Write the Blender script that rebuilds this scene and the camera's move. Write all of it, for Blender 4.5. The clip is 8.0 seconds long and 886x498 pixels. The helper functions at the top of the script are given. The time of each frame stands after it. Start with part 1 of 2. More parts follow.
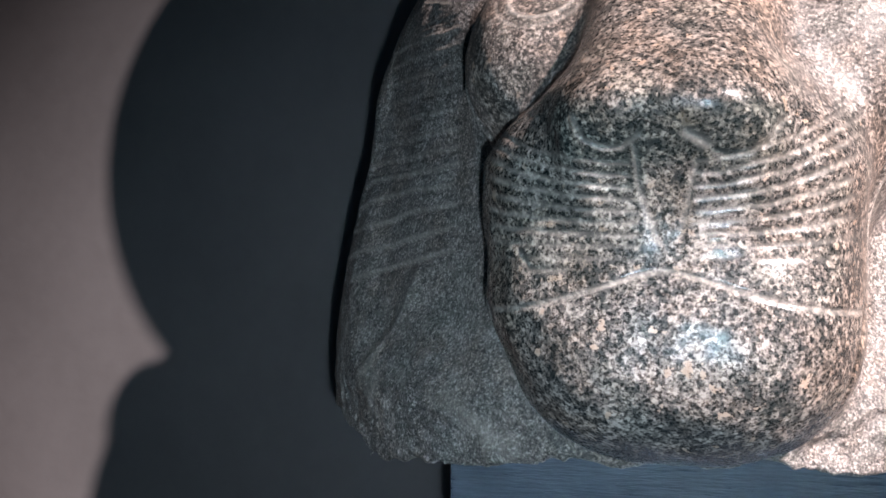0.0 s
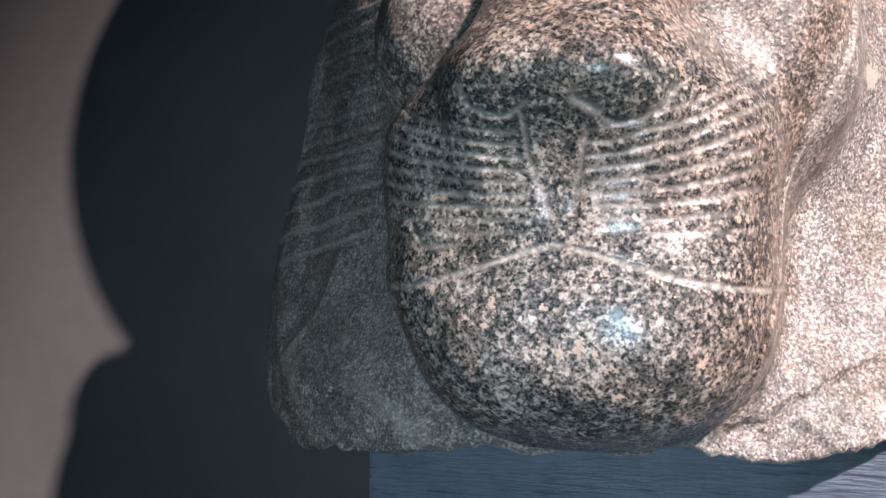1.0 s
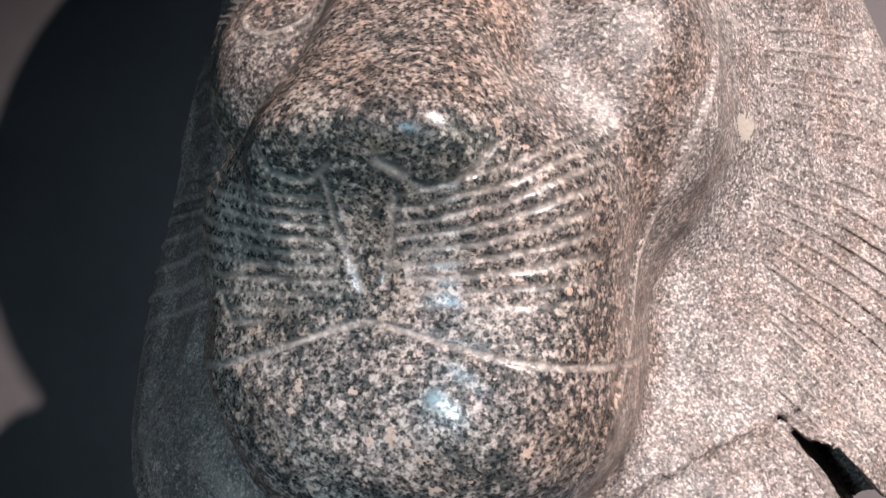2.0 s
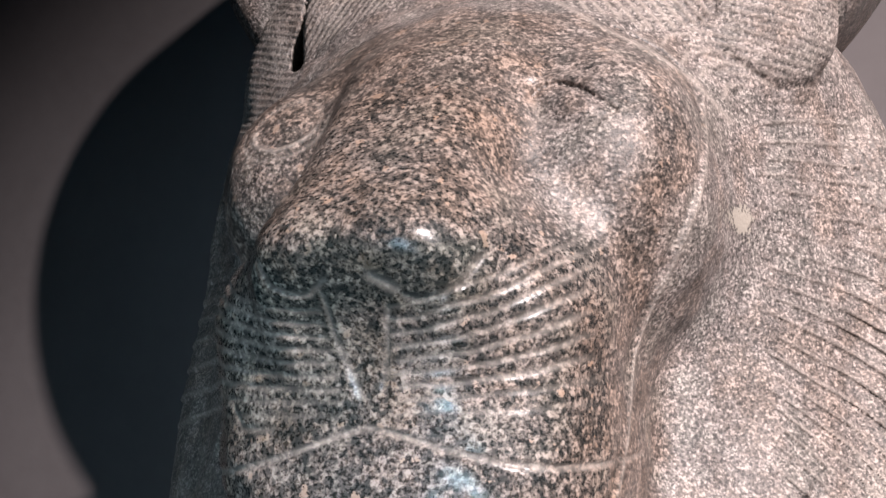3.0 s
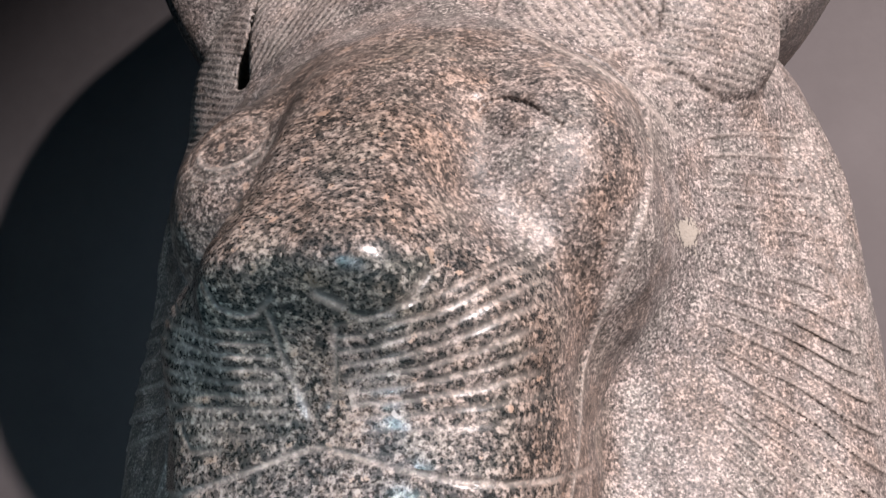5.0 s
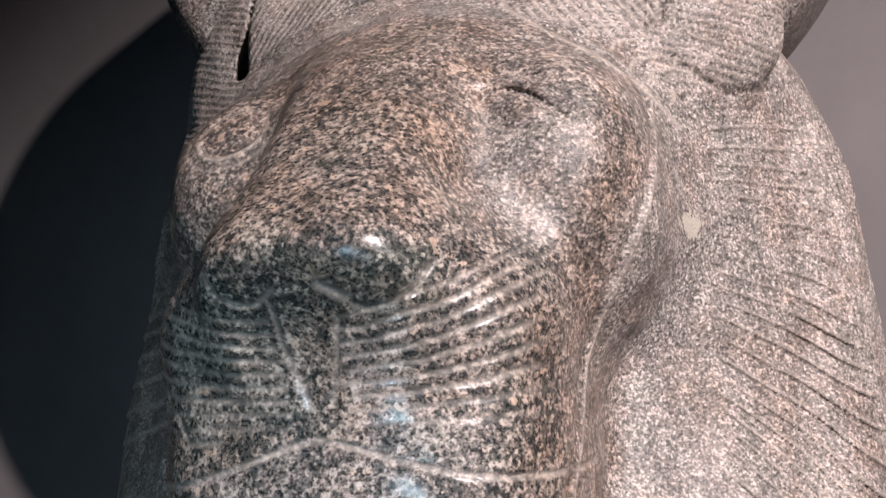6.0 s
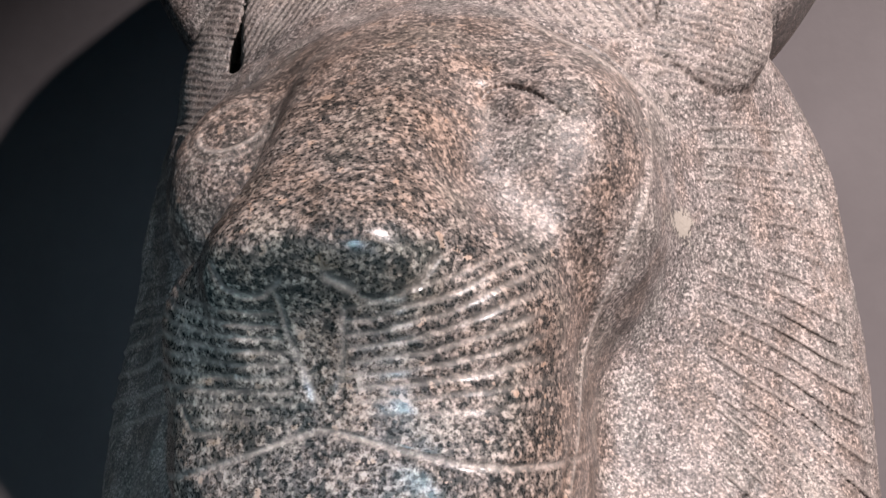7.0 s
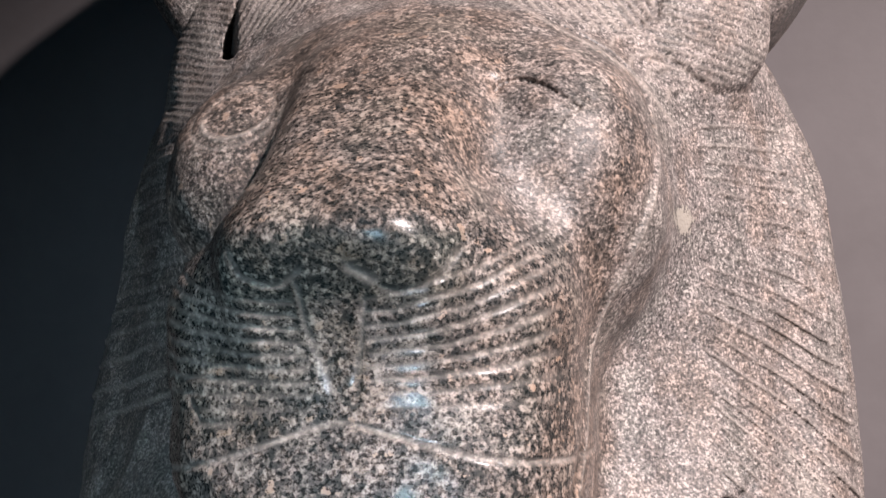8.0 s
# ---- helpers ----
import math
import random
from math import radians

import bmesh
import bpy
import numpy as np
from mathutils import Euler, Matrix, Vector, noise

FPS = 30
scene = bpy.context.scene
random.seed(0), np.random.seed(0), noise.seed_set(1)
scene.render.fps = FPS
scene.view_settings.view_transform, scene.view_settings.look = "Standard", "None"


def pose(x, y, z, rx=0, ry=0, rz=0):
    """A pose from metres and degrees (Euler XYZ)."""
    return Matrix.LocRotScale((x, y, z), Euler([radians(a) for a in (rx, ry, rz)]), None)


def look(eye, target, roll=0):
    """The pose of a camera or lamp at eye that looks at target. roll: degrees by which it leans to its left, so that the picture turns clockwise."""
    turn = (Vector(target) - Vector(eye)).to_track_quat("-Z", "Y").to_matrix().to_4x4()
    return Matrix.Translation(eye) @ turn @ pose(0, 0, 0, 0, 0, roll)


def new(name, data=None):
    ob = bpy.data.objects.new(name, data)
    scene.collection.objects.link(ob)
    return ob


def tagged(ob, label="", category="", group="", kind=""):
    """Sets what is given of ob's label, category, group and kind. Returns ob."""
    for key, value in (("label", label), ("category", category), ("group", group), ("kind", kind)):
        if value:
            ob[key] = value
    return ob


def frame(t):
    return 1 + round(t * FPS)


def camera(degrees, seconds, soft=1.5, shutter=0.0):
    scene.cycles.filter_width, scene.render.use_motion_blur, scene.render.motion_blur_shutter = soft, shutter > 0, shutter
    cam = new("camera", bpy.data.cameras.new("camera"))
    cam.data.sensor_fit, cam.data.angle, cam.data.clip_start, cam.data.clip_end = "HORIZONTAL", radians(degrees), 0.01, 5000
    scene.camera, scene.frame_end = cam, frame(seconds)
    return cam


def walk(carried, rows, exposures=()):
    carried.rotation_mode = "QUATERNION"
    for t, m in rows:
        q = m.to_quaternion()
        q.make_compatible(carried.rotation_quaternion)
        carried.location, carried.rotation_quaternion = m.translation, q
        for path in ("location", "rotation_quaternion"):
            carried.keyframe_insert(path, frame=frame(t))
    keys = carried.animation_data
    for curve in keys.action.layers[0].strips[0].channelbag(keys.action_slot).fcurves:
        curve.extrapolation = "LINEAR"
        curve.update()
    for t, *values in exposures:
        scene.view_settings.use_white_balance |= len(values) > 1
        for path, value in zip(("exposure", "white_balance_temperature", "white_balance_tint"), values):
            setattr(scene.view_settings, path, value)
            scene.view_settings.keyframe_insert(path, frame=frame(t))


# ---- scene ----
cam = camera(39.5, 8.0)
METRES, EYE, TILT, LEAN, TURN = 0.28, 1.45, 0.0, 0.0, 17.0
ROWS = [
    (0.0, 0.0, 0.0, 0.0, 0.0, 0.0, 0.0),
    (0.5, 0.1022, 0.022, -0.0234, 1.09, -0.13, 0.01),
    (1.0, 0.2071, 0.0892, -0.0378, 0.93, -0.05, 0.03),
    (1.5, 0.3379, 0.2017, -0.0114, 0.23, 0.34, 0.2),
    (2.0, 0.4719, 0.2648, 0.0196, 0.82, 1.5, 0.56),
    (3.5, 0.5758, 0.1688, 0.0881, 4.57, 5.56, 2.8),
    (4.0, 0.5715, 0.1786, 0.096, 4.42, 5.7, 3.09),
    (4.5, 0.5783, 0.1842, 0.0832, 2.13, 5.56, 3.47),
    (6.0, 0.5675, 0.2125, 0.0633, 1.44, 5.26, 3.23),
    (6.5, 0.5394, 0.1964, 0.0664, 0.89, 5.11, 2.98),
    (7.0, 0.5024, 0.1867, 0.0621, -0.54, 4.96, 2.62),
    (7.5, 0.4639, 0.188, 0.0641, -1.5, 4.8, 2.12),
    (8.0, 0.3893, 0.2028, 0.0642, -3.47, 4.59, 1.81),
]
EXPOSURES = [(0.0, 0.62), (1.0, 0.42), (2.0, 0.1), (3.5, -0.05), (8.0, -0.08)]
walk(cam, [(t, pose(0.065, 0, EYE, TILT, LEAN, TURN) @ pose(METRES * x, METRES * y, METRES * z, 90 + pitch, roll, yaw)) for t, x, y, z, yaw, pitch, roll in ROWS], EXPOSURES)

# ---- light: a warm gallery spot high in front, a small cool hand torch, an added cool fill ----
world = bpy.data.worlds.new("gallery_air")
world.use_nodes = True
world.node_tree.nodes["Background"].inputs[0].default_value = (0.08, 0.40, 0.75, 1)
world.node_tree.nodes["Background"].inputs[1].default_value = 0.010
scene.world = world


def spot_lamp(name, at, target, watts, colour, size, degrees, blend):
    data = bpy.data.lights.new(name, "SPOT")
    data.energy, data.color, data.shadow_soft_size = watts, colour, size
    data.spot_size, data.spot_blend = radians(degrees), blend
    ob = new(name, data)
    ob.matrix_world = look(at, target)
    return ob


KEY = (1.88, -0.96, 3.16)
spot_lamp("ceiling_spot", KEY, (0.46, 0.75, 1.375), 990, (1.0, 0.88, 0.865), 0.035, 42.5, 1.0)
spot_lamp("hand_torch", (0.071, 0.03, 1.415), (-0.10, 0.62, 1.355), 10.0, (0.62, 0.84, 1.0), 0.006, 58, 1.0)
# added area lamp without a fixture, lends the shadows a cool fill
room = bpy.data.lights.new("cool_fill", "AREA")
room.energy, room.color, room.shape, room.size, room.size_y = 1.4, (0.12, 0.55, 1.0), "RECTANGLE", 1.5, 1.0
new("cool_fill", room).matrix_world = look((-0.6, -1.6, 3.2), (0, 0.6, 1.5))


# ---- materials ----
def material(name):
    m = bpy.data.materials.new(name)
    m.use_nodes = True
    t = m.node_tree
    return m, t, t.nodes["Principled BSDF"]


def node(t, kind, **sockets):
    n = t.nodes.new(kind)
    for key, value in sockets.items():
        n.inputs[key.replace("_", " ")].default_value = value
    return n


def ramp(t, source, *stops):
    n = t.nodes.new("ShaderNodeValToRGB")
    while len(n.color_ramp.elements) < len(stops):
        n.color_ramp.elements.new(0.5)
    for e, (at, c) in zip(n.color_ramp.elements, stops):
        e.position = at
        e.color = (*c, 1) if isinstance(c, tuple) else (c, c, c, 1)
    t.links.new(source, n.inputs[0])
    return n.outputs[0]


def blend(t, factor, a, b, kind="MIX"):
    n = t.nodes.new("ShaderNodeMix")
    n.data_type, n.blend_type = "RGBA", kind
    for value, socket in ((factor, n.inputs[0]), (a, n.inputs[6]), (b, n.inputs[7])):
        if isinstance(value, bpy.types.NodeSocket):
            t.links.new(value, socket)
        else:
            socket.default_value = value if isinstance(value, float) else (*value, 1)
    return n.outputs[2]


def maths(t, op, a, b):
    n = t.nodes.new("ShaderNodeMath")
    n.operation = op
    for value, socket in ((a, n.inputs[0]), (b, n.inputs[1])):
        if isinstance(value, bpy.types.NodeSocket):
            t.links.new(value, socket)
        else:
            socket.default_value = value
    return n.outputs[0]


def grain(t, where, scale, detail=2.0, rough=0.5, stretch=None):
    n = node(t, "ShaderNodeTexNoise", Scale=scale, Detail=detail, Roughness=rough)
    if stretch:
        m = node(t, "ShaderNodeMapping", Scale=stretch)
        t.links.new(where, m.inputs[0])
        where = m.outputs[0]
    t.links.new(where, n.inputs["Vector"])
    return n.outputs["Fac"]


def relief(t, shader, height, strength, distance):
    b = node(t, "ShaderNodeBump", Strength=strength, Distance=distance)
    t.links.new(height, b.inputs["Height"])
    t.links.new(b.outputs[0], shader.inputs["Normal"])


def granite():
    m, t, p = material("granite")
    where = t.nodes.new("ShaderNodeTexCoord").outputs["Object"]

    def layer(name):
        n = t.nodes.new("ShaderNodeAttribute")
        n.attribute_name = name
        return n.outputs["Fac"]

    polish, dust, chip, stain, mineral_shade = layer("polish"), layer("dust"), layer("chip"), layer("stain"), layer("mineral_shade")

    def crystals(scale, share, soft, amount):
        """Sharp-edged stone grains of random value, loosened by soft noise; about 0.5 in the mean."""
        n = node(t, "ShaderNodeTexVoronoi", Scale=scale, Randomness=1.0)
        t.links.new(where, n.inputs["Vector"])
        split = t.nodes.new("ShaderNodeSeparateColor")
        t.links.new(n.outputs["Color"], split.inputs[0])
        cells = maths(t, "MULTIPLY", maths(t, "SUBTRACT", split.outputs[0], 0.5), share)
        return maths(t, "ADD", maths(t, "ADD", 0.5, cells), maths(t, "MULTIPLY", maths(t, "SUBTRACT", soft, 0.5), amount))

    coarse = crystals(430, 0.21, grain(t, where, 310, 3, 0.6), 0.55)
    fine = crystals(900, 0.26, grain(t, where, 620, 2, 0.6), 0.6)
    wide = grain(t, where, 52, 4, 0.6)
    drift = maths(t, "MULTIPLY", maths(t, "SUBTRACT", wide, 0.5), 0.24)
    mixed = maths(t, "ADD", maths(t, "MULTIPLY", coarse, 0.70), maths(t, "MULTIPLY", fine, 0.30))
    finer = maths(t, "ADD", maths(t, "MULTIPLY", coarse, 0.35), maths(t, "MULTIPLY", fine, 0.65))
    sunk = maths(t, "ADD", maths(t, "ADD", mixed, drift), maths(t, "MULTIPLY", mineral_shade, -0.034))
    dark = ramp(t, sunk, (0.39, (0.018, 0.021, 0.022)), (0.475, (0.066, 0.060, 0.057)), (0.545, (0.182, 0.158, 0.145)), (0.635, (0.42, 0.362, 0.330)))
    pale = ramp(t, maths(t, "ADD", finer, drift), (0.37, (0.046, 0.042, 0.041)), (0.465, (0.136, 0.120, 0.114)), (0.55, (0.240, 0.211, 0.200)), (0.64, (0.52, 0.455, 0.43)))
    colour = blend(t, polish, pale, dark)
    tinge = ramp(t, grain(t, where, 9, 3, 0.6), (0.40, (1.0, 1.0, 1.0)), (0.62, (1.0, 0.90, 0.83)))
    colour = blend(t, 0.35, colour, tinge, "MULTIPLY")
    patch = ramp(t, grain(t, where, 38, 3, 0.6), (0.38, (0.92, 1.0, 0.97)), (0.5, (1.0, 1.0, 1.0)), (0.62, (1.0, 0.89, 0.79)))
    colour = blend(t, 0.5, colour, patch, "MULTIPLY")
    # rose feldspar crystals, few and larger
    crystal = ramp(t, maths(t, "ADD", grain(t, where, 125, 1, 0.4), maths(t, "MULTIPLY", maths(t, "SUBTRACT", fine, 0.5), 0.25)), (0.70, 0.0), (0.725, 1.0))
    colour = blend(t, maths(t, "MULTIPLY", crystal, maths(t, "SUBTRACT", maths(t, "MULTIPLY", polish, 0.8), maths(t, "MULTIPLY", mineral_shade, 0.6))), colour, (0.44, 0.325, 0.255))
    colour = blend(t, maths(t, "MULTIPLY", stain, 0.8), colour, (0.84, 0.70, 0.60), "MULTIPLY")
    # shade on nose, lip and knob put into the colour, darker and cooler
    colour = blend(t, maths(t, "MULTIPLY", mineral_shade, 0.55), colour, (0.72, 0.90, 0.88), "MULTIPLY")
    colour = blend(t, maths(t, "MULTIPLY", dust, maths(t, "ADD", 0.30, maths(t, "MULTIPLY", coarse, 0.75))), colour, (0.44, 0.385, 0.345))
    ragged = ramp(t, maths(t, "ADD", chip, maths(t, "MULTIPLY", maths(t, "SUBTRACT", mixed, 0.5), 2.4)), (0.42, 0.0), (0.5, 1.0))
    colour = blend(t, ragged, colour, (0.38, 0.345, 0.30))
    t.links.new(colour, p.inputs["Base Color"])
    rough = maths(t, "ADD", maths(t, "MULTIPLY", polish, -0.28), 0.58)
    rough = maths(t, "ADD", rough, maths(t, "MULTIPLY", dust, 0.30))
    rough = maths(t, "ADD", rough, maths(t, "MULTIPLY", maths(t, "SUBTRACT", fine, 0.5), 0.5))
    t.links.new(rough, p.inputs["Roughness"])
    height = maths(t, "MULTIPLY", finer, maths(t, "SUBTRACT", 1.2, polish))
    relief(t, p, height, 0.8, 0.0012)
    return m


def paint(name, low, high, roughness, scale, bump, stretch=None, distance=0.001):
    m, t, p = material(name)
    where = t.nodes.new("ShaderNodeTexCoord").outputs["Object"]
    big, small = grain(t, where, scale * 0.12, 4, 0.6), grain(t, where, scale, 4, 0.6, stretch)
    t.links.new(ramp(t, maths(t, "ADD", maths(t, "MULTIPLY", big, 0.7), maths(t, "MULTIPLY", small, 0.3)), (0.35, low), (0.65, high)), p.inputs["Base Color"])
    t.links.new(maths(t, "ADD", roughness - 0.1, maths(t, "MULTIPLY", small, 0.2)), p.inputs["Roughness"])
    relief(t, p, small, bump, distance)
    return m


STONE = granite()
WALL = paint("grey_wall_paint", (0.138, 0.124, 0.126), (0.168, 0.152, 0.155), 0.75, 60, 0.25)
DARK = paint("dark_room_paint", (0.008, 0.016, 0.022), (0.012, 0.023, 0.032), 0.8, 30, 0.2)
PLINTH = paint("blue_black_gloss_paint", (0.07, 0.086, 0.115), (0.115, 0.14, 0.185), 0.30, 330, 1.0, (0.10, 1.0, 1.0), 0.003)


# ---- the room ----
def box(name, low, high, mat, bevel=0.0):
    bm = bmesh.new()
    bmesh.ops.create_cube(bm, size=1)
    for v in bm.verts:
        v.co = [l + (h - l) * (c + 0.5) for l, h, c in zip(low, high, v.co)]
    if bevel:
        bmesh.ops.bevel(bm, geom=bm.edges[:], offset=bevel, segments=3, profile=0.6, affect="EDGES")
    me = bpy.data.meshes.new(name)
    bm.to_mesh(me)
    bm.free()
    me.materials.append(mat)
    return new(name, me)


BACK = 1.20
tagged(box("wall_north", (-3.2, BACK, 0), (3.2, BACK + 0.2, 3.4), WALL), "matt warm grey painted gallery wall", "wall", kind="structure")
tagged(box("wall_south", (-3.2, -3.4, 0), (3.2, -3.2, 3.4), DARK), "plain dark wall closing the gallery", "wall", kind="structure")
tagged(box("wall_east", (3.0, -3.2, 0), (3.2, BACK, 3.4), DARK), "plain dark wall closing the gallery", "wall", kind="structure")
tagged(box("wall_west", (-3.2, -3.2, 0), (-3.0, BACK, 3.4), DARK), "plain dark wall closing the gallery", "wall", kind="structure")
tagged(box("floor", (-3.2, -3.4, -0.2), (3.2, BACK + 0.2, 0), DARK), "plain dark gallery floor", "floor", kind="structure")
tagged(box("ceiling", (-3.2, -3.4, 3.4), (3.2, BACK + 0.2, 3.6), DARK), "plain dark gallery ceiling", "ceiling", kind="structure")

PLINTH_TOP = 1.346
tagged(box("plinth", (-0.145, 0.70, 0), (0.1445, 0.98, PLINTH_TOP), PLINTH, 0.003), "narrow blue-black gloss painted plinth with brush marks under the bust", "plinth")


# ---- the granite lioness bust, one carved solid ----
def smooth(lo, hi, v):
    s = np.clip((v - lo) / (hi - lo), 0, 1)
    return s * s * (3 - 2 * s)


def join(a, b, k):
    h = np.clip(0.5 + 0.5 * (b - a) / k, 0, 1)
    return b + (a - b) * h - k * h * (1 - h)


def cut(a, b, k):
    return -join(-a, -b, k)


def egg(x, y, z, c, r):
    px, py, pz = (x - c[0]) / r[0], (y - c[1]) / r[1], (z - c[2]) / r[2]
    k0 = np.sqrt(px * px + py * py + pz * pz) + 1e-9
    k1 = np.sqrt((px / r[0]) ** 2 + (py / r[1]) ** 2 + (pz / r[2]) ** 2) + 1e-9
    return k0 * (k0 - 1) / k1


def capsule(x, y, z, a, b, ra, rb):
    ax, ay, az = (b[i] - a[i] for i in range(3))
    h = np.clip(((x - a[0]) * ax + (y - a[1]) * ay + (z - a[2]) * az) / (ax * ax + ay * ay + az * az), 0, 1)
    return np.sqrt((x - a[0] - h * ax) ** 2 + (y - a[1] - h * ay) ** 2 + (z - a[2] - h * az) ** 2) - (ra + (rb - ra) * h)


def stroke(x, z, *points):
    """Distance in the front view to a line of points."""
    best = np.full_like(x, 9.0)
    for (ax, az), (bx, bz) in zip(points, points[1:]):
        dx, dz = bx - ax, bz - az
        h = np.clip(((x - ax) * dx + (z - az) * dz) / (dx * dx + dz * dz), 0, 1)
        best = np.minimum(best, np.hypot(x - ax - h * dx, z - az - h * dz))
    return best


def bell(d, w):
    return np.exp(-(d / w) ** 2)


def wobble(x, y, z, s, seed=0.0):
    """Cheap smooth unevenness, about -1 to 1."""
    wx = x + 0.9 / s * np.sin(s * (0.57 * y + 0.43 * z) + 2.1 * seed)
    wy = y + 0.9 / s * np.sin(s * (0.61 * z - 0.37 * x) + 0.8)
    wz = z + 0.9 / s * np.sin(s * (0.53 * wx + 0.49 * y) + 1.9 + seed)
    return (np.sin(s * (1.3 * wx + 0.7 * wz) + 1.7 + seed) * np.sin(s * (1.1 * wy - 0.9 * wz) + 0.4 + 2 * seed)
            + 0.6 * np.sin(s * (2.3 * wx - 1.1 * wy + 0.8 * wz) + 3.1 * seed) * np.sin(s * (1.9 * wz + 1.7 * wy) + 2.2)) / 1.5


def mane_width(z):
    s = np.clip((z - 1.38) / 0.352, 0, 0.999)
    return 0.228 * (1 - s ** 2.6) ** (1 / 2.2)


RIM_Z = (1.30, 1.39, 1.41, 1.432, 1.462, 1.481, 1.511, 1.54, 1.566, 1.595, 1.615, 1.631, 1.637)
RIM_W = (0.070, 0.080, 0.085, 0.087, 0.087, 0.091, 0.100, 0.112, 0.119, 0.113, 0.096, 0.072, 0.04)


def body(x, y, z):
    a = np.abs(x)
    w = np.maximum(mane_width(z), 0.012) * (1 + (0.13 + 0.07 * smooth(1.54, 1.38, z) + 0.045 * smooth(1.50, 1.58, z)) * smooth(0.0, 0.12, -x) - 0.042 * smooth(1.60, 1.50, z) * smooth(0.0, 0.12, x))
    b = np.maximum(w / 0.228, 0.25) ** 0.7 * (0.210 + 0.025 * smooth(1.43, 1.34, z)) * (1 - 0.06 * smooth(0.05, 0.12, -x))
    n = 1.87 + 0.4 * smooth(1.47, 1.38, z) * smooth(-0.02, 0.06, x) + 0.2 * smooth(0.0, 0.08, x)
    e = ((a / w) ** n + (np.abs(y - 0.874) / b) ** n) ** (1 / n)
    mane = (e - 1) * np.minimum(w, b) * 0.95
    # the mane lies back behind the rim of the face
    mane = mane + 0.014 * smooth(0.075, 0.125, x) * smooth(0.208, 0.165, x) * smooth(1.63, 1.57, z) * smooth(1.34, 1.40, z)
    mane = mane + 0.011 * smooth(0.09, 0.15, -x) * smooth(0.240, 0.195, -x) * smooth(1.61, 1.55, z) * smooth(1.35, 1.42, z)
    head = egg(x, y, z, (0, 0.735, 1.555), (0.125, 0.12, 0.10))
    d = join(mane, head, 0.02)
    d = join(d, egg(x, y, z, (0.074, 0.668, 1.544), (0.043, 0.054, 0.060)), 0.018)
    d = join(d, egg(x, y, z, (-0.077, 0.666, 1.548), (0.046, 0.056, 0.056)), 0.022)
    d = join(d, egg(a, y, z, (0.068, 0.700, 1.512), (0.022, 0.036, 0.045)), 0.018)
    d = join(d, egg(a, y, z, (0.047, 0.690, 1.50), (0.045, 0.075, 0.070)), 0.02)
    half = np.where(x > 0, 0.0905 - 0.008 * smooth(1.455, 1.52, z), 0.0985 + 0.004 * smooth(1.44, 1.475, z) - 0.014 * smooth(1.49, 1.53, z) - 0.009 * smooth(1.43, 1.385, z))
    n = 2.8
    q = (np.abs(x / half) ** n + np.abs((y - 0.646 + 0.015 * smooth(1.465, 1.370, z)) / 0.099) ** n) ** (1 / n)
    m = np.where(z < 1.439, 2.55, 4.2)
    muzzle = ((q ** m + np.abs((z - 1.439) / 0.095) ** m) ** (1 / m) - 1) * 0.085
    d = join(d, muzzle, 0.012)
    d = join(d, egg(a, y, z, (0.053, 0.622, 1.487), (0.034, 0.064, 0.031)), 0.016)
    d = join(d, egg(a, y, z, (0.049, 0.680, 1.516), (0.041, 0.066, 0.054)), 0.020)
    bridge = capsule(0.044 * (a / 0.05) ** 1.8, y, z, (0, 0.560, 1.500), (0, 0.642, 1.571), 0.041, 0.041)
    wings = ((np.abs(x / 0.051) ** 3 + np.abs((y - 0.572) / 0.050) ** 2.2 + np.abs((z - 1.508 - 0.3 * (y - 0.54)) / 0.026) ** 2.4) ** (1 / 2.5) - 1) * 0.03
    nose = join(bridge, wings, 0.008)
    nose = cut(nose, -0.78 * (y - 0.5175) - 0.62 * (z - 1.511), 0.010)
    d = join(d, nose, 0.021)
    # under the eyes: a broad flat cheek on the lit side, a rounder one on the other
    flat = (np.abs((x - 0.064) / 0.051) ** 2.8 + np.abs((y - 0.699) / 0.075) ** 2.8) ** (2.2 / 2.8) + np.abs((z - 1.533) / 0.060) ** 2.2
    d = join(d, (flat ** (1 / 2.2) - 1) * 0.055, 0.034)
    d = join(d, egg(x, y, z, (-0.063, 0.672, 1.546), (0.037, 0.0595, 0.044)), 0.022)
    d = join(d, egg(x, y, z, (0, 0.795, 1.662), (0.140, 0.078, 0.060)), 0.010)
    # the groove that sets the face off from the mane
    d = d + 0.0035 * (x > 0) * bell(a - np.interp(z, RIM_Z, RIM_W) - 0.002, 0.013) * smooth(0.75, 0.71, y) * smooth(1.38, 1.43, z) * smooth(1.60, 1.56, z)
    # ears: a flat ribbed outer lobe, and a fuller inner lobe in front of it
    e0 = a - np.where(x < 0, 0.145, 0.140)
    turn_c, turn_s = np.where(x < 0, 0.906, 0.80), np.where(x < 0, 0.423, 0.60)
    along, off = e0 * turn_c + (y - np.where(x < 0, 0.770, 0.766)) * turn_s, e0 * turn_s - (y - np.where(x < 0, 0.770, 0.766)) * turn_c
    ear = np.where(x < 0, egg(along + 0.5 * (z - 1.645), off, z, (0, 0, 1.650), (0.038, 0.021, 0.047)), egg(along, off, z, (0, 0, 1.643), (0.044, 0.021, 0.047)))
    lobe = egg(a, y, z, (0.098, 0.768, 1.658), (0.042, 0.036, 0.042))
    ear = join(ear, lobe, 0.004)
    d = join(d, ear, 0.008)
    knob = egg(x, y, z, (-0.012, 0.732, 1.706), (0.028, 0.030, 0.039))
    d = join(d, knob, 0.006)
    return d


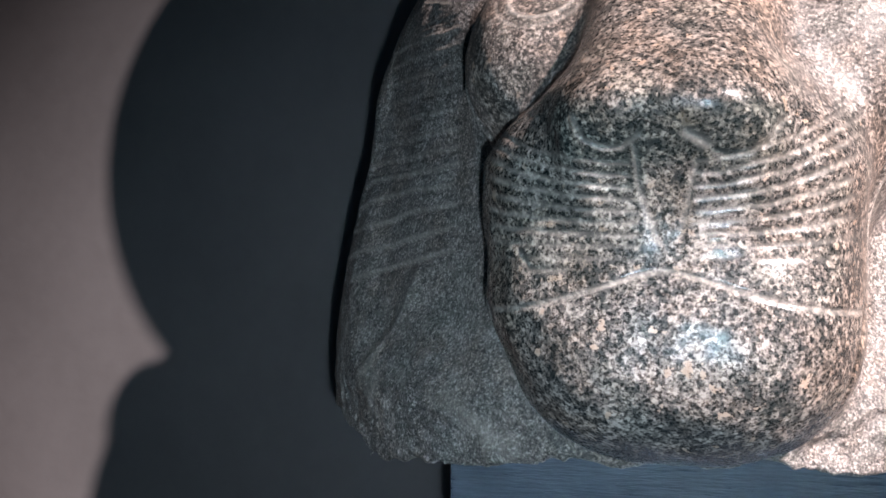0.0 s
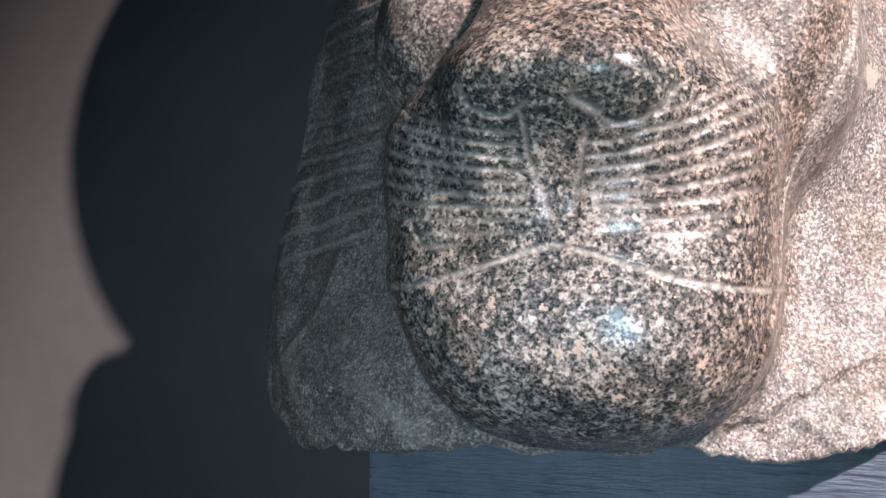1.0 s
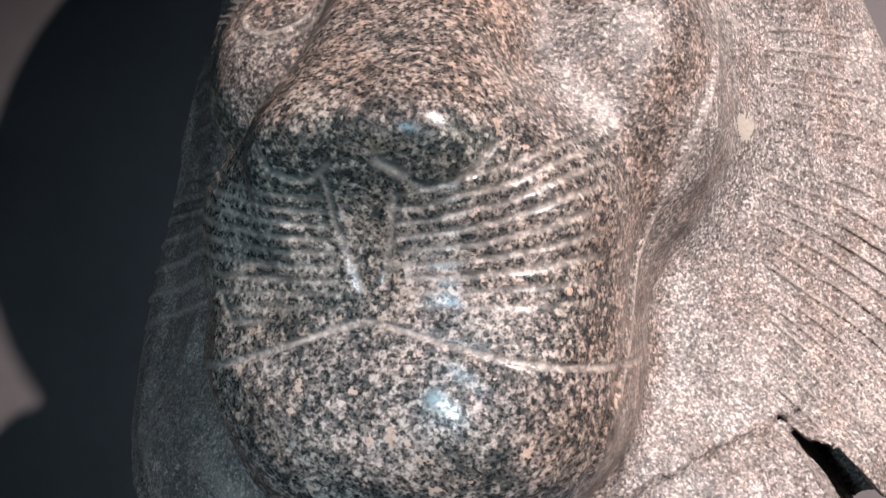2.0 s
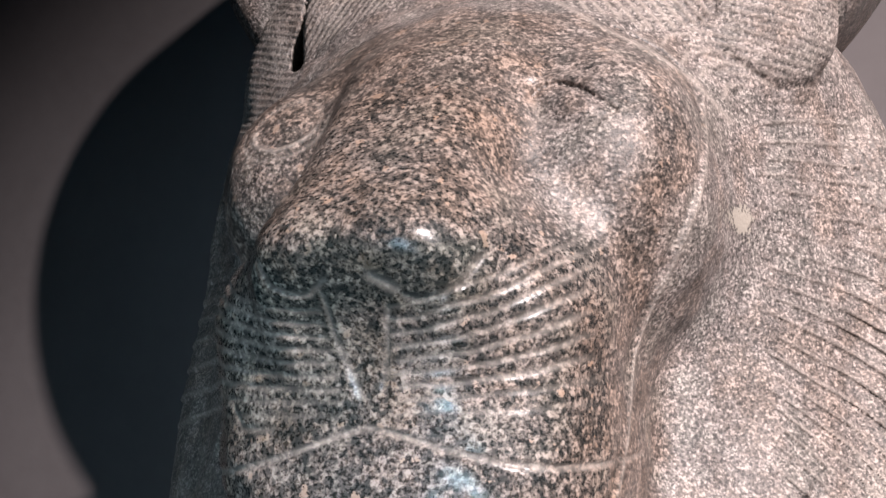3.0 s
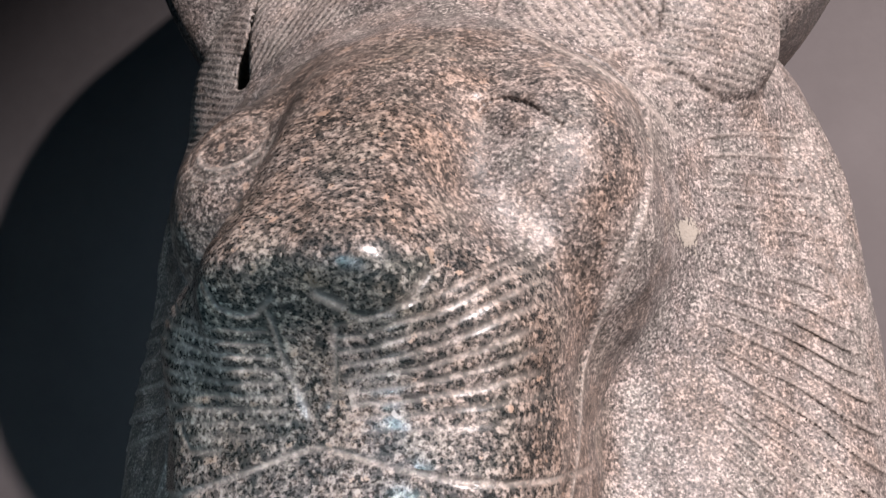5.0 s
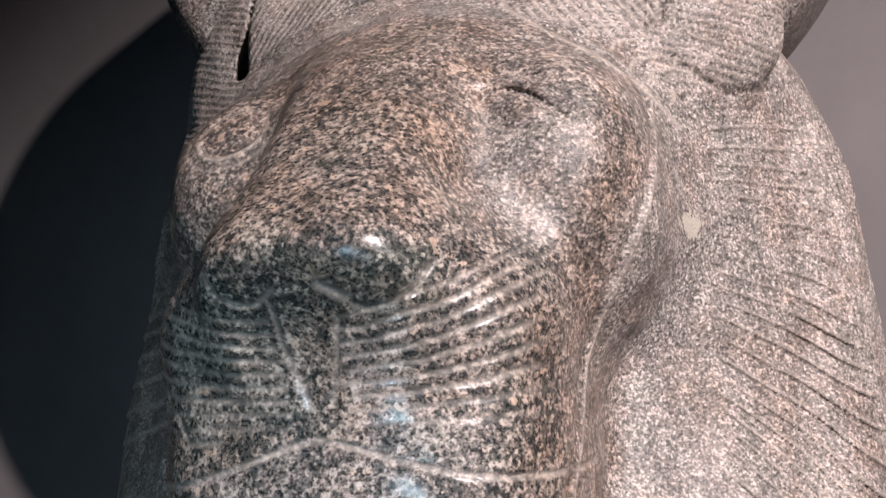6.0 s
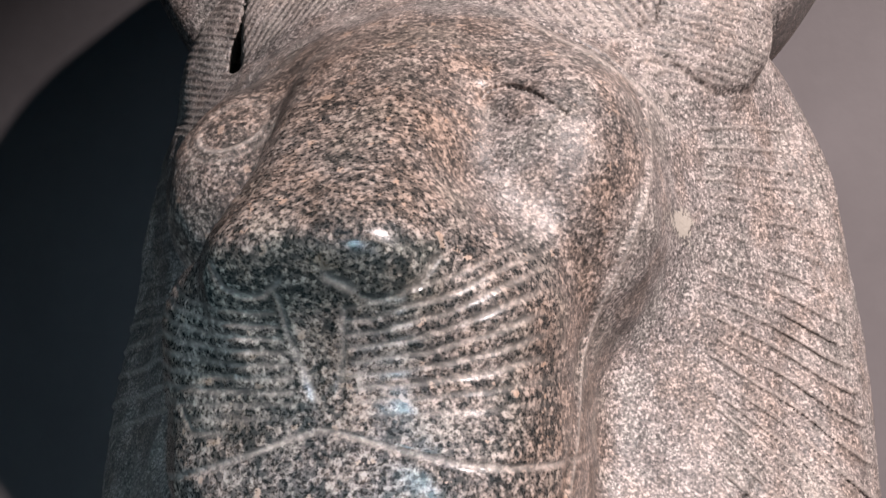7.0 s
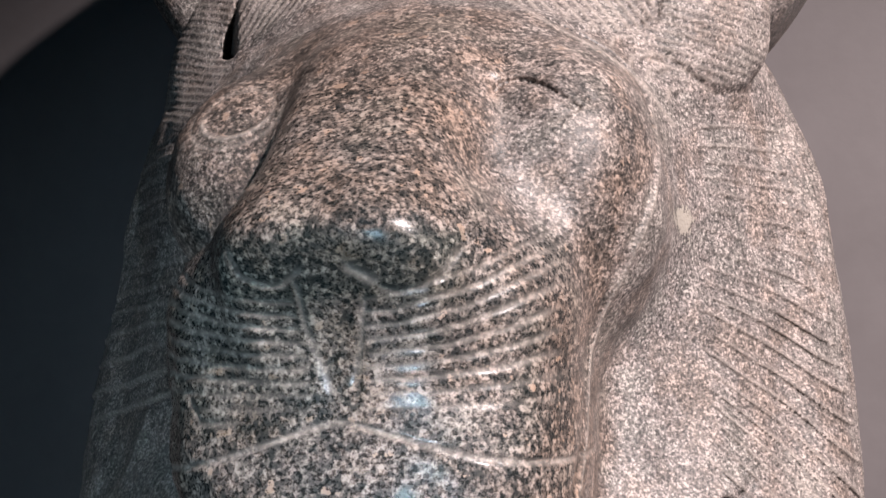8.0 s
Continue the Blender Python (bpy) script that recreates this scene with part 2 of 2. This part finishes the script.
def solid(x, y, z):
    d = body(x, y, z)
    a = np.abs(x)
    # the open notch in each ear
    turned = a - 0.5 * (y - 0.762)
    slit = stroke(turned, z, (0.1370, 1.640), (0.1352, 1.654), (0.1215, 1.71)) - 0.0011 - 0.0030 * smooth(1.672, 1.646, z)
    d = np.where(x < 0, cut(d, -np.maximum(slit, np.abs(y - 0.757) - 0.032), 0.002), d)
    # the deep upper lid and the ball of the eye on the lit side
    lid = stroke(x, z, (0.0505, 1.580), (0.054, 1.5855), (0.063, 1.5870), (0.072, 1.583), (0.080, 1.5775), (0.0885, 1.571))
    ball = np.hypot((x - 0.069) / 0.019, (z - 1.5755 + 0.30 * (x - 0.069)) / 0.0095)
    d = d + (y < 0.70) * (0.0022 * bell(lid, 0.0015) - 0.0012 * bell(stroke(x, z, (0.052, 1.5905), (0.064, 1.5925), (0.080, 1.5855)), 0.0035) - 0.0010 * smooth(1.0, 0.4, ball))
    # spalled stone under the mane on the lit side, and the hollow beside it
    spall = smooth(0.003, -0.003, z - 1.347 - 0.47 * (x - 0.052) - 0.003 * wobble(x, y, z, 150, 3.0)) * smooth(0.045, 0.06, x) * smooth(0.158, 0.146, x)
    d = d + spall * (0.0045 + 0.0016 * wobble(x, y, z, 120, 2.0) + 0.0004 * wobble(x, y, z, 330, 4.0))
    gape = stroke(x, z, (0.140, 1.3905), (0.152, 1.377), (0.166, 1.364), (0.186, 1.340)) - 0.0012 - 0.0068 * smooth(0.142, 0.170, x) + 0.0016 * wobble(x, y, z, 150, 5.0)
    hollow = np.maximum(gape, np.abs(y - 0.735) - 0.055)
    d = cut(d, -hollow, 0.002)
    rough = wobble(x + 0.03 * np.sin(31 * x), y, z, 61) * 0.003 + wobble(x + 0.01 * np.sin(97 * x), y, z, 173, 1.3) * 0.0018 + wobble(x + 0.006 * np.sin(211 * x), y, z, 467, 2.3) * 0.0005
    low = np.interp(x, (-0.25, -0.21, -0.19, -0.145, -0.05, 0.05, 0.085, 0.125, 0.14, 0.17, 0.22), (1.340, 1.329, 1.321, 1.328, 1.339, 1.341, 1.336, 1.342, 1.346, 1.343, 1.35)) + rough
    over = smooth(0.690, 0.697, y) * smooth(0.150, 0.143, a)
    base = low + (PLINTH_TOP + 0.0015 - low) * over
    d = cut(d, base - z, 0.003)
    d = np.maximum(d, y - 0.965)
    return d


def carve(x, y, z):
    """Depth of the carved lines (out of the stone: minus), and how dusty, polished and chipped the stone is."""
    a = np.abs(x)
    front = smooth(0.62, 0.60, y)
    rim = np.interp(z, RIM_Z, RIM_W)
    face = smooth(0.006, -0.006, a - rim) * smooth(1.64, 1.63, z) * smooth(0.72, 0.70, y)
    dust = np.zeros_like(x)
    depth = np.zeros_like(x)

    def line(d, width, deep, dusty=1.0, mask=1.0):
        nonlocal dust, depth
        b = bell(d, width) * mask
        depth = depth + deep * b
        dust = np.maximum(dust, dusty * b)

    lift = np.where(x > 0, 0.47, 0.26) * (a / 0.067) ** 2.6
    q = (z + lift * 1.4457) / (1 + lift) + 0.0005 * wobble(x, y, z, 130, 5.0)
    k = (q - 1.4457) / 0.0052
    pad = (0.35 + 0.65 * smooth(0.4, 2.2, k)) * smooth(-0.6, 0.0, k) * smooth(8.4, 7.8, k) * smooth(0.009, 0.012, a - 0.004 * (q - 1.443) / 0.045) * smooth(0.0, 0.008, np.where(x > 0, 0.084, 0.092) - a) * front
    nearest = np.abs(k - np.round(k)) * 0.0052
    line(nearest, 0.0009, 0.0008, 0.72, pad * np.clip(0.8 + 0.4 * wobble(x, y, z, 160, 7.0), 0, 1))
    mouth = np.interp(a, (0, 0.0125, 0.032, 0.051, 0.07, 0.09), (1.4405, 1.438, 1.4315, 1.4265, 1.4225, 1.4205))
    line(np.abs(z - mouth), 0.0011, 0.0013, 0.95, smooth(0.66, 0.63, y) * smooth(0.097, 0.09, a))
    line(stroke(x, z, (-0.0116, 1.4933), (-0.0108, 1.477), (-0.003, 1.453)), 0.0013, 0.0005, 0.42, front)
    line(stroke(x, z, (0.0142, 1.4865), (0.0106, 1.472), (0.0065, 1.455)), 0.0013, 0.0007, 0.4, front)
    depth = depth + 0.0005 * smooth(0.011, 0.004, np.abs(x - 0.003)) * smooth(1.450, 1.458, z) * smooth(1.485, 1.475, z) * front
    line(stroke(x, z, (-0.009, 1.499), (-0.017, 1.494), (-0.025, 1.494), (-0.034, 1.498), (-0.038, 1.507)), 0.0011, 0.0009, 0.55, front)
    line(stroke(x, z, (0.022, 1.491), (0.029, 1.490), (0.037, 1.491), (0.045, 1.496), (0.0495, 1.505)), 0.0014, 0.0008, 0.35, front)
    line(stroke(x, z, (0.011, 1.4990), (0.019, 1.4945)), 0.0020, 0.0004, 0.7, front)
    line(stroke(x, z, (-0.0693, 1.449), (-0.0634, 1.4405), (-0.0457, 1.440)), 0.0014, 0.0007, 0.4, front)
    # eyes: a sunk ring round the ball, a deeper upper lid
    eyes = smooth(0.71, 0.68, y)
    er = np.hypot((x + 0.0715) / 0.0180, (z - 1.5805 - 0.10 * (x + 0.0715)) / 0.0128)
    bright = smooth(0.35, -0.5, (z - 1.5805) / 0.0128)
    line((er - 1) * 0.014, 0.0013, -0.0007, 0.75, eyes * bright)
    line((er - 1.38) * 0.014, 0.0011, 0.0004, 0.4, eyes * bright)
    line((er - 1) * 0.014, 0.0013, 0.0012, 0.25, eyes * (1 - bright))
    depth = depth + 0.0012 * smooth(1.0, 0.8, er) * eyes
    line(stroke(x, z, (0.0505, 1.588), (0.058, 1.5945), (0.072, 1.5935), (0.085, 1.585), (0.094, 1.574)), 0.0030, 0.0012, 0.0, eyes)
    line(stroke(x, z, (0.0505, 1.579), (0.056, 1.5695), (0.065, 1.566), (0.079, 1.5645), (0.0885, 1.5705)), 0.0010, 0.0005, 0.3, eyes)
    line(stroke(x, z, (0.053, 1.582), (0.056, 1.575)), 0.0022, 0.0010, 0.0, eyes)
    # rim between face and mane, with tufts above it
    valley = np.interp(z, (1.39, 1.43, 1.48, 1.51, 1.54, 1.568, 1.594, 1.614, 1.63), (0.592, 0.622, 0.648, 0.658, 0.668, 0.682, 0.708, 0.702, 0.692))
    onrim = smooth(0.80, 0.77, y) * smooth(1.34, 1.40, z) * smooth(1.64, 1.62, z)
    off = a - rim + 0.6 * (y - valley)
    line(np.abs(off), 0.0013, -0.0007, 0.65, onrim * smooth(1.39, 1.42, z))
    line(np.abs(off + 0.006), 0.0030, 0.0012, 0.0, onrim)
    # the cord that runs on from the rim over the brow
    line(stroke(x, z, (0.124, 1.579), (0.111, 1.597), (0.091, 1.611), (0.071, 1.624), (0.042, 1.647), (0.039, 1.667)), 0.0013, -0.0010, 0.75, smooth(0.78, 0.76, y))
    line(stroke(x, z, (-0.136, 1.606), (-0.103, 1.629), (-0.076, 1.634), (-0.036, 1.652), (-0.004, 1.667)), 0.0050, -0.0016, 0.25, smooth(0.78, 0.74, y))
    # mane hair fans out from the face
    lit_side = x > 0
    out = a - 0.14
    root = z.copy()
    for _ in range(4):
        root = z + 0.92 * np.clip((1.545 - root) / 0.115, -0.25, 1) * out + 3.0 * out * out
    hair = np.where(lit_side, smooth(0.132, 0.144, a + 0.004 * np.sin(root * 260)) * smooth(1.352, 1.38, z), smooth(0.142, 0.150, a + 0.003 * np.sin(z * 210)) * smooth(1.434, 1.442, z + 0.12 * (a - 0.16)))
    hair = hair * smooth(0.812, 0.802, y) * smooth(1.598, 1.585, z)
    fan = np.where(lit_side, root / 0.0093, (z + (a - 0.145) * np.clip(1.53 - z, 0, 1) * 2.2) / 0.0122) + 0.14 * wobble(x, y, z, 40, 1.0)
    each = np.round(fan)
    vary = 0.72 + 0.28 * np.sin(each * 12.9) + 0.25 * wobble(x, y, z, 55, 2.5)
    gap = fan - each + 0.18 * np.sin(each * 7.3)
    line(gap * 0.0100, np.where(lit_side, 0.0010, 0.0013), np.where(lit_side, -0.0009, -0.0013), np.where(lit_side, 0.75, 0.9), hair * np.clip(vary, 0, 1))
    line((gap + 0.22) * 0.0100, 0.0012, 0.0012, 0.0, hair * np.clip(vary, 0, 1))
    strands = y / 0.0066
    line(np.abs(strands - np.round(strands)) * 0.0062, 0.0014, 0.0016, 0.4, smooth(0.792, 0.798, y - 0.05 * smooth(1.45, 1.36, z) * (x < 0)) * smooth(0.955, 0.94, y) * smooth(1.60, 1.57, z))
    crease = stroke(x, z, (-0.175, 1.435), (-0.190, 1.40), (-0.215, 1.372))
    line(crease, 0.004, -0.0015, 0.3, smooth(0.80, 0.78, y))
    # hooked tufts along the rim
    for px, pz in ((0.074, 1.633), (0.085, 1.627), (0.096, 1.618), (0.105, 1.608), (0.113, 1.602), (0.122, 1.592)):
        line(stroke(a, z, (px, pz), (px + 0.001, pz + 0.007), (px + 0.011, pz + 0.009)), 0.0011, -0.0007, 0.8, (x > 0) * smooth(0.75, 0.73, y))
        line(stroke(a, z, (px + 0.003, pz + 0.002), (px + 0.009, pz + 0.006)), 0.0018, 0.0012, 0.0, (x > 0) * smooth(0.75, 0.73, y))
    # ears: ribs
    turned = a - 0.5 * (y - 0.762)
    notch = np.interp(z, (1.6265, 1.637, 1.652, 1.72), (0.112, 0.130, 0.1335, 0.130))
    outer = smooth(-0.001, 0.001, turned - notch)
    lobe = smooth(0.0, 0.006, 0.046 - np.hypot(a - np.where(x < 0, 0.158, 0.140), (z - 1.652) * 0.85)) * smooth(0.82, 0.81, y) * outer
    fan_low = np.where(x < 0, 1.637 + (0.130 - a) * 0.28, 1.612 + (0.137 - a) * 0.30)
    inner = smooth(0.0, 0.005, z - fan_low) * smooth(0.045, 0.058, a) * (1 - outer) * smooth(0.680, 0.690, y) * smooth(0.80, 0.79, y)
    line(stroke(turned, z, (0.112, 1.6265), (0.130, 1.637), (0.1335, 1.652), (0.130, 1.72)), 0.0019, 0.0022, 0.0, (x > 0) * smooth(0.80, 0.78, y))
    line(stroke(a, z, (0.122, 1.616), (0.146, 1.599), (0.164, 1.604), (0.170, 1.632), (0.169, 1.665)), 0.0022, 0.0013, 0.0, (x > 0) * smooth(0.82, 0.80, y))
    rib_o, rib_i = (z + np.where(x < 0, -0.30, 0.25) * (a - 0.14)) / 0.0047 + 0.1 * wobble(x, y, z, 80), (z * 0.58 + a * 0.81) / 0.0045 + 0.1 * wobble(x, y, z, 80, 2.0)
    line(np.abs(rib_o - np.round(rib_o)) * 0.0047, 0.0009, -0.0003, np.where(x < 0, 0.95, 0.7), lobe)
    line(np.abs(rib_i - np.round(rib_i)) * 0.0045, 0.0010, -0.0007, 0.95, inner)
    spall = smooth(0.002, -0.002, z - 1.347 - 0.47 * (x - 0.052)) * smooth(0.045, 0.06, x)
    polish = np.maximum(face * (0.58 + 0.2 * wobble(x, y, z, 40, 3.0)), smooth(0.625, 0.59, y) * (1 - 0.12 * smooth(1.515, 1.54, z))) * (1 - spall)
    # paler and rougher patch under the eye, only at x > 0
    polish = polish * (1 - 0.75 * (x > 0) * smooth(1.25, 0.6, np.hypot((x - 0.073) / 0.030, (z - 1.552) / 0.036) + 0.12 * wobble(x, y, z, 70, 2.0)))
    worn = smooth(1.425, 1.415, z) * smooth(-0.08, -0.10, x) * smooth(0.82, 0.80, y)
    depth = depth + worn * (0.0005 * wobble(x, y, z, 240, 4.0) + 0.0002 * wobble(x, y, z, 520, 1.5))
    dust = np.maximum(dust, worn * (0.5 * smooth(0.05, 0.6, wobble(x, y, z, 46, 3.3)) + 0.25 * smooth(0.2, 0.7, wobble(x, y, z, 150, 0.3))))
    jag = smooth(1.362, 1.352, z + 0.006 * wobble(x, y, z, 75, 1.1)) * smooth(-0.05, -0.08, x)
    depth = depth + jag * (0.0020 + 0.0016 * wobble(x, y, z, 190, 2.7))
    chip = bell(np.hypot((x - 0.1275) / 0.0062, (z - 1.528) / 0.0115), 0.72) * (y < 0.78)
    # brown stain in the valley beside the muzzle
    stain = np.maximum(0.0, 0.8 * bell(a - rim + 0.006, 0.011) * smooth(1.35, 1.40, z) * smooth(1.60, 1.52, z) * (0.75 + 0.4 * wobble(x, y, z, 45, 6.0)))
    stain = np.maximum(stain, 0.65 * face * smooth(1.505, 1.53, z) * smooth(0.065, 0.045, x) * (0.7 + 0.5 * wobble(x, y, z, 33, 2.2)))
    # nose underside and unlit upper lip: shade coloured in, over dark greenish stone
    mineral_shade = smooth(1.4815, 1.489, z + 0.004 * wobble(x, y, z, 90, 3.0)) * smooth(1.5175, 1.5085, z + 0.004 * wobble(x, y, z, 120, 1.0)) * smooth(0.056, 0.046, a)
    mineral_shade = np.maximum(mineral_shade, 0.6 * smooth(0.030, -0.020, x + 0.01 * wobble(x, y, z, 60, 4.0)) * smooth(1.425, 1.445, z) * smooth(1.50, 1.49, z)) * smooth(0.63, 0.60, y)
    # the knob's shade put into its colour: dark, cool and free of dust
    crown = smooth(1.0, 0.9, np.sqrt(((x + 0.012) / 0.030) ** 2 + ((y - 0.732) / 0.032) ** 2 + ((z - 1.706) / 0.041) ** 2))
    polish, mineral_shade, dust = np.maximum(polish, crown), np.maximum(mineral_shade, crown), dust * (1 - crown)
    return depth, np.clip(dust, 0, 1), polish, np.clip(chip, 0, 1), np.clip(stain, 0, 1), np.clip(mineral_shade, 0, 1)


def whole(x, y, z):
    depth = carve(x, y, z)[0]
    return solid(x, y, z) + depth + wobble(x, y, z, 95, 0.6) * 0.0006


def sun_disk(x, y, z, radius, half, edge, around=160):
    """A thick disk with rounded rim, turned about its axis, as vertices and quads."""
    bends = [math.pi / 2 * k / 6 for k in range(7)]
    profile = [(radius * f, -half) for f in (0.02, 0.35, 0.7)]
    profile += [(radius - edge + edge * math.sin(b), -half + edge - edge * math.cos(b)) for b in bends]
    profile += [(r, -d) for r, d in reversed(profile)]
    turns = [2 * math.pi * k / around for k in range(around)]
    points = np.array([(x + r * math.cos(v), y + d, z + r * math.sin(v)) for r, d in profile for v in turns])
    faces = [(i * around + k, i * around + (k + 1) % around, (i + 1) * around + (k + 1) % around, (i + 1) * around + k) for i in range(len(profile) - 1) for k in range(around)]
    return points, np.array(faces)


def carved(name, low, high, step, mat):
    """Meshes the solid on a grid, then refines it and draws it onto the carved surface."""
    axes = [np.arange(l, h + step, step) for l, h in zip(low, high)]
    shape = tuple(len(v) for v in axes)
    field = np.empty(shape, np.float32)
    for i, xv in enumerate(axes[0]):
        yy, zz = np.meshgrid(axes[1], axes[2], indexing="ij")
        field[i] = solid(np.full_like(yy, xv), yy, zz)
    inside = field < 0
    total = np.zeros(tuple(n - 1 for n in shape), np.int8)
    corners = [(i, j, k) for i in (0, 1) for j in (0, 1) for k in (0, 1)]

    def shifted(arr, i, j, k):
        return arr[i:shape[0] - 1 + i, j:shape[1] - 1 + j, k:shape[2] - 1 + k]

    for c in corners:
        total += shifted(inside, *c)
    active = (total > 0) & (total < 8)
    cells = np.argwhere(active)
    index = np.full(active.shape, -1, np.int32)
    index[active] = np.arange(len(cells))
    f = {c: shifted(field, *c)[active] for c in corners}
    sums, count = np.zeros((len(cells), 3)), np.zeros(len(cells))
    for c in corners:
        for ax in range(3):
            if c[ax] == 0:
                e = tuple(1 if q == ax else c[q] for q in range(3))
                cross = (f[c] < 0) != (f[e] < 0)
                s = f[c][cross] / (f[c][cross] - f[e][cross])
                p = np.tile(np.array(c, float), (len(s), 1))
                p[:, ax] += s
                sums[cross] += p
                count[cross] += 1
    verts = np.array(low) + (cells + sums / count[:, None]) * step
    quads = []
    for ax in range(3):
        o1, o2 = (ax + 1) % 3, (ax + 2) % 3
        lo = [slice(None)] * 3
        hi = [slice(None)] * 3
        lo[ax], hi[ax] = slice(0, -1), slice(1, None)
        edge = inside[tuple(lo)] != inside[tuple(hi)]
        at = np.argwhere(edge)
        at = at[(at[:, o1] > 0) & (at[:, o2] > 0) & (at[:, o1] < shape[o1] - 1) & (at[:, o2] < shape[o2] - 1)]
        first = inside[tuple(at.T)]
        ring = []
        for d1, d2 in ((1, 1), (0, 1), (0, 0), (1, 0)):
            c = at.copy()
            c[:, o1] -= d1
            c[:, o2] -= d2
            ring.append(index[tuple(c.T)])
        ring = np.stack(ring, 1)
        ring[~first] = ring[~first][:, ::-1]
        quads.append(ring)
    quads = np.concatenate(quads)
    quads = quads[(quads >= 0).all(1)]
    # each face into four
    ends = np.stack([quads, np.roll(quads, -1, 1)], 2).reshape(-1, 2)
    ends.sort(1)
    keys, back = np.unique(ends[:, 0].astype(np.int64) * len(verts) + ends[:, 1], return_inverse=True)
    mids = (verts[keys // len(verts)] + verts[keys % len(verts)]) / 2
    middles = verts[quads].mean(1)
    n0, n1 = len(verts), len(verts) + len(mids)
    em = back.reshape(-1, 4) + n0
    cm = np.arange(len(quads)) + n1
    verts = np.concatenate([verts, mids, middles])
    quads = np.concatenate([np.stack([quads[:, i], em[:, i], cm, em[:, i - 1]], 1) for i in range(4)])
    h = 0.0006
    for turn in range(2):
        x, y, z = verts.T.copy()
        here = whole(x, y, z)
        g = np.stack([whole(x + h, y, z) - here, whole(x, y + h, z) - here, whole(x, y, z + h) - here], 1) / h
        move = here[:, None] * g / np.maximum((g * g).sum(1), 0.3)[:, None]
        size = np.linalg.norm(move, axis=1, keepdims=True)
        verts = verts - move * np.minimum(1, 0.0016 / np.maximum(size, 1e-9)) * 0.8
    extra, faces = sun_disk(0, 0.862, 1.816, 0.245, 0.05, 0.024)
    quads = np.concatenate([quads, faces + len(verts)])
    verts = np.concatenate([verts, extra])
    me = bpy.data.meshes.new(name)
    me.from_pydata(verts.tolist(), [], quads.tolist())
    _, dust, polish, chip, stain, mineral_shade = carve(*verts.T.copy())
    for key, values in (("dust", dust), ("polish", polish), ("chip", chip), ("stain", stain), ("mineral_shade", mineral_shade)):
        me.attributes.new(key, "FLOAT", "POINT").data.foreach_set("value", values.astype(np.float32))
    me.polygons.foreach_set("use_smooth", np.ones(len(quads), bool))
    me.materials.append(mat)
    me.update()
    return new(name, me)


bust = carved("lioness_statue", (-0.285, 0.50, 1.312), (0.262, 0.985, 1.775), 0.0021, STONE)
tagged(bust, "speckled granite lioness bust, polished muzzle, carved mane, broken base", "statue")
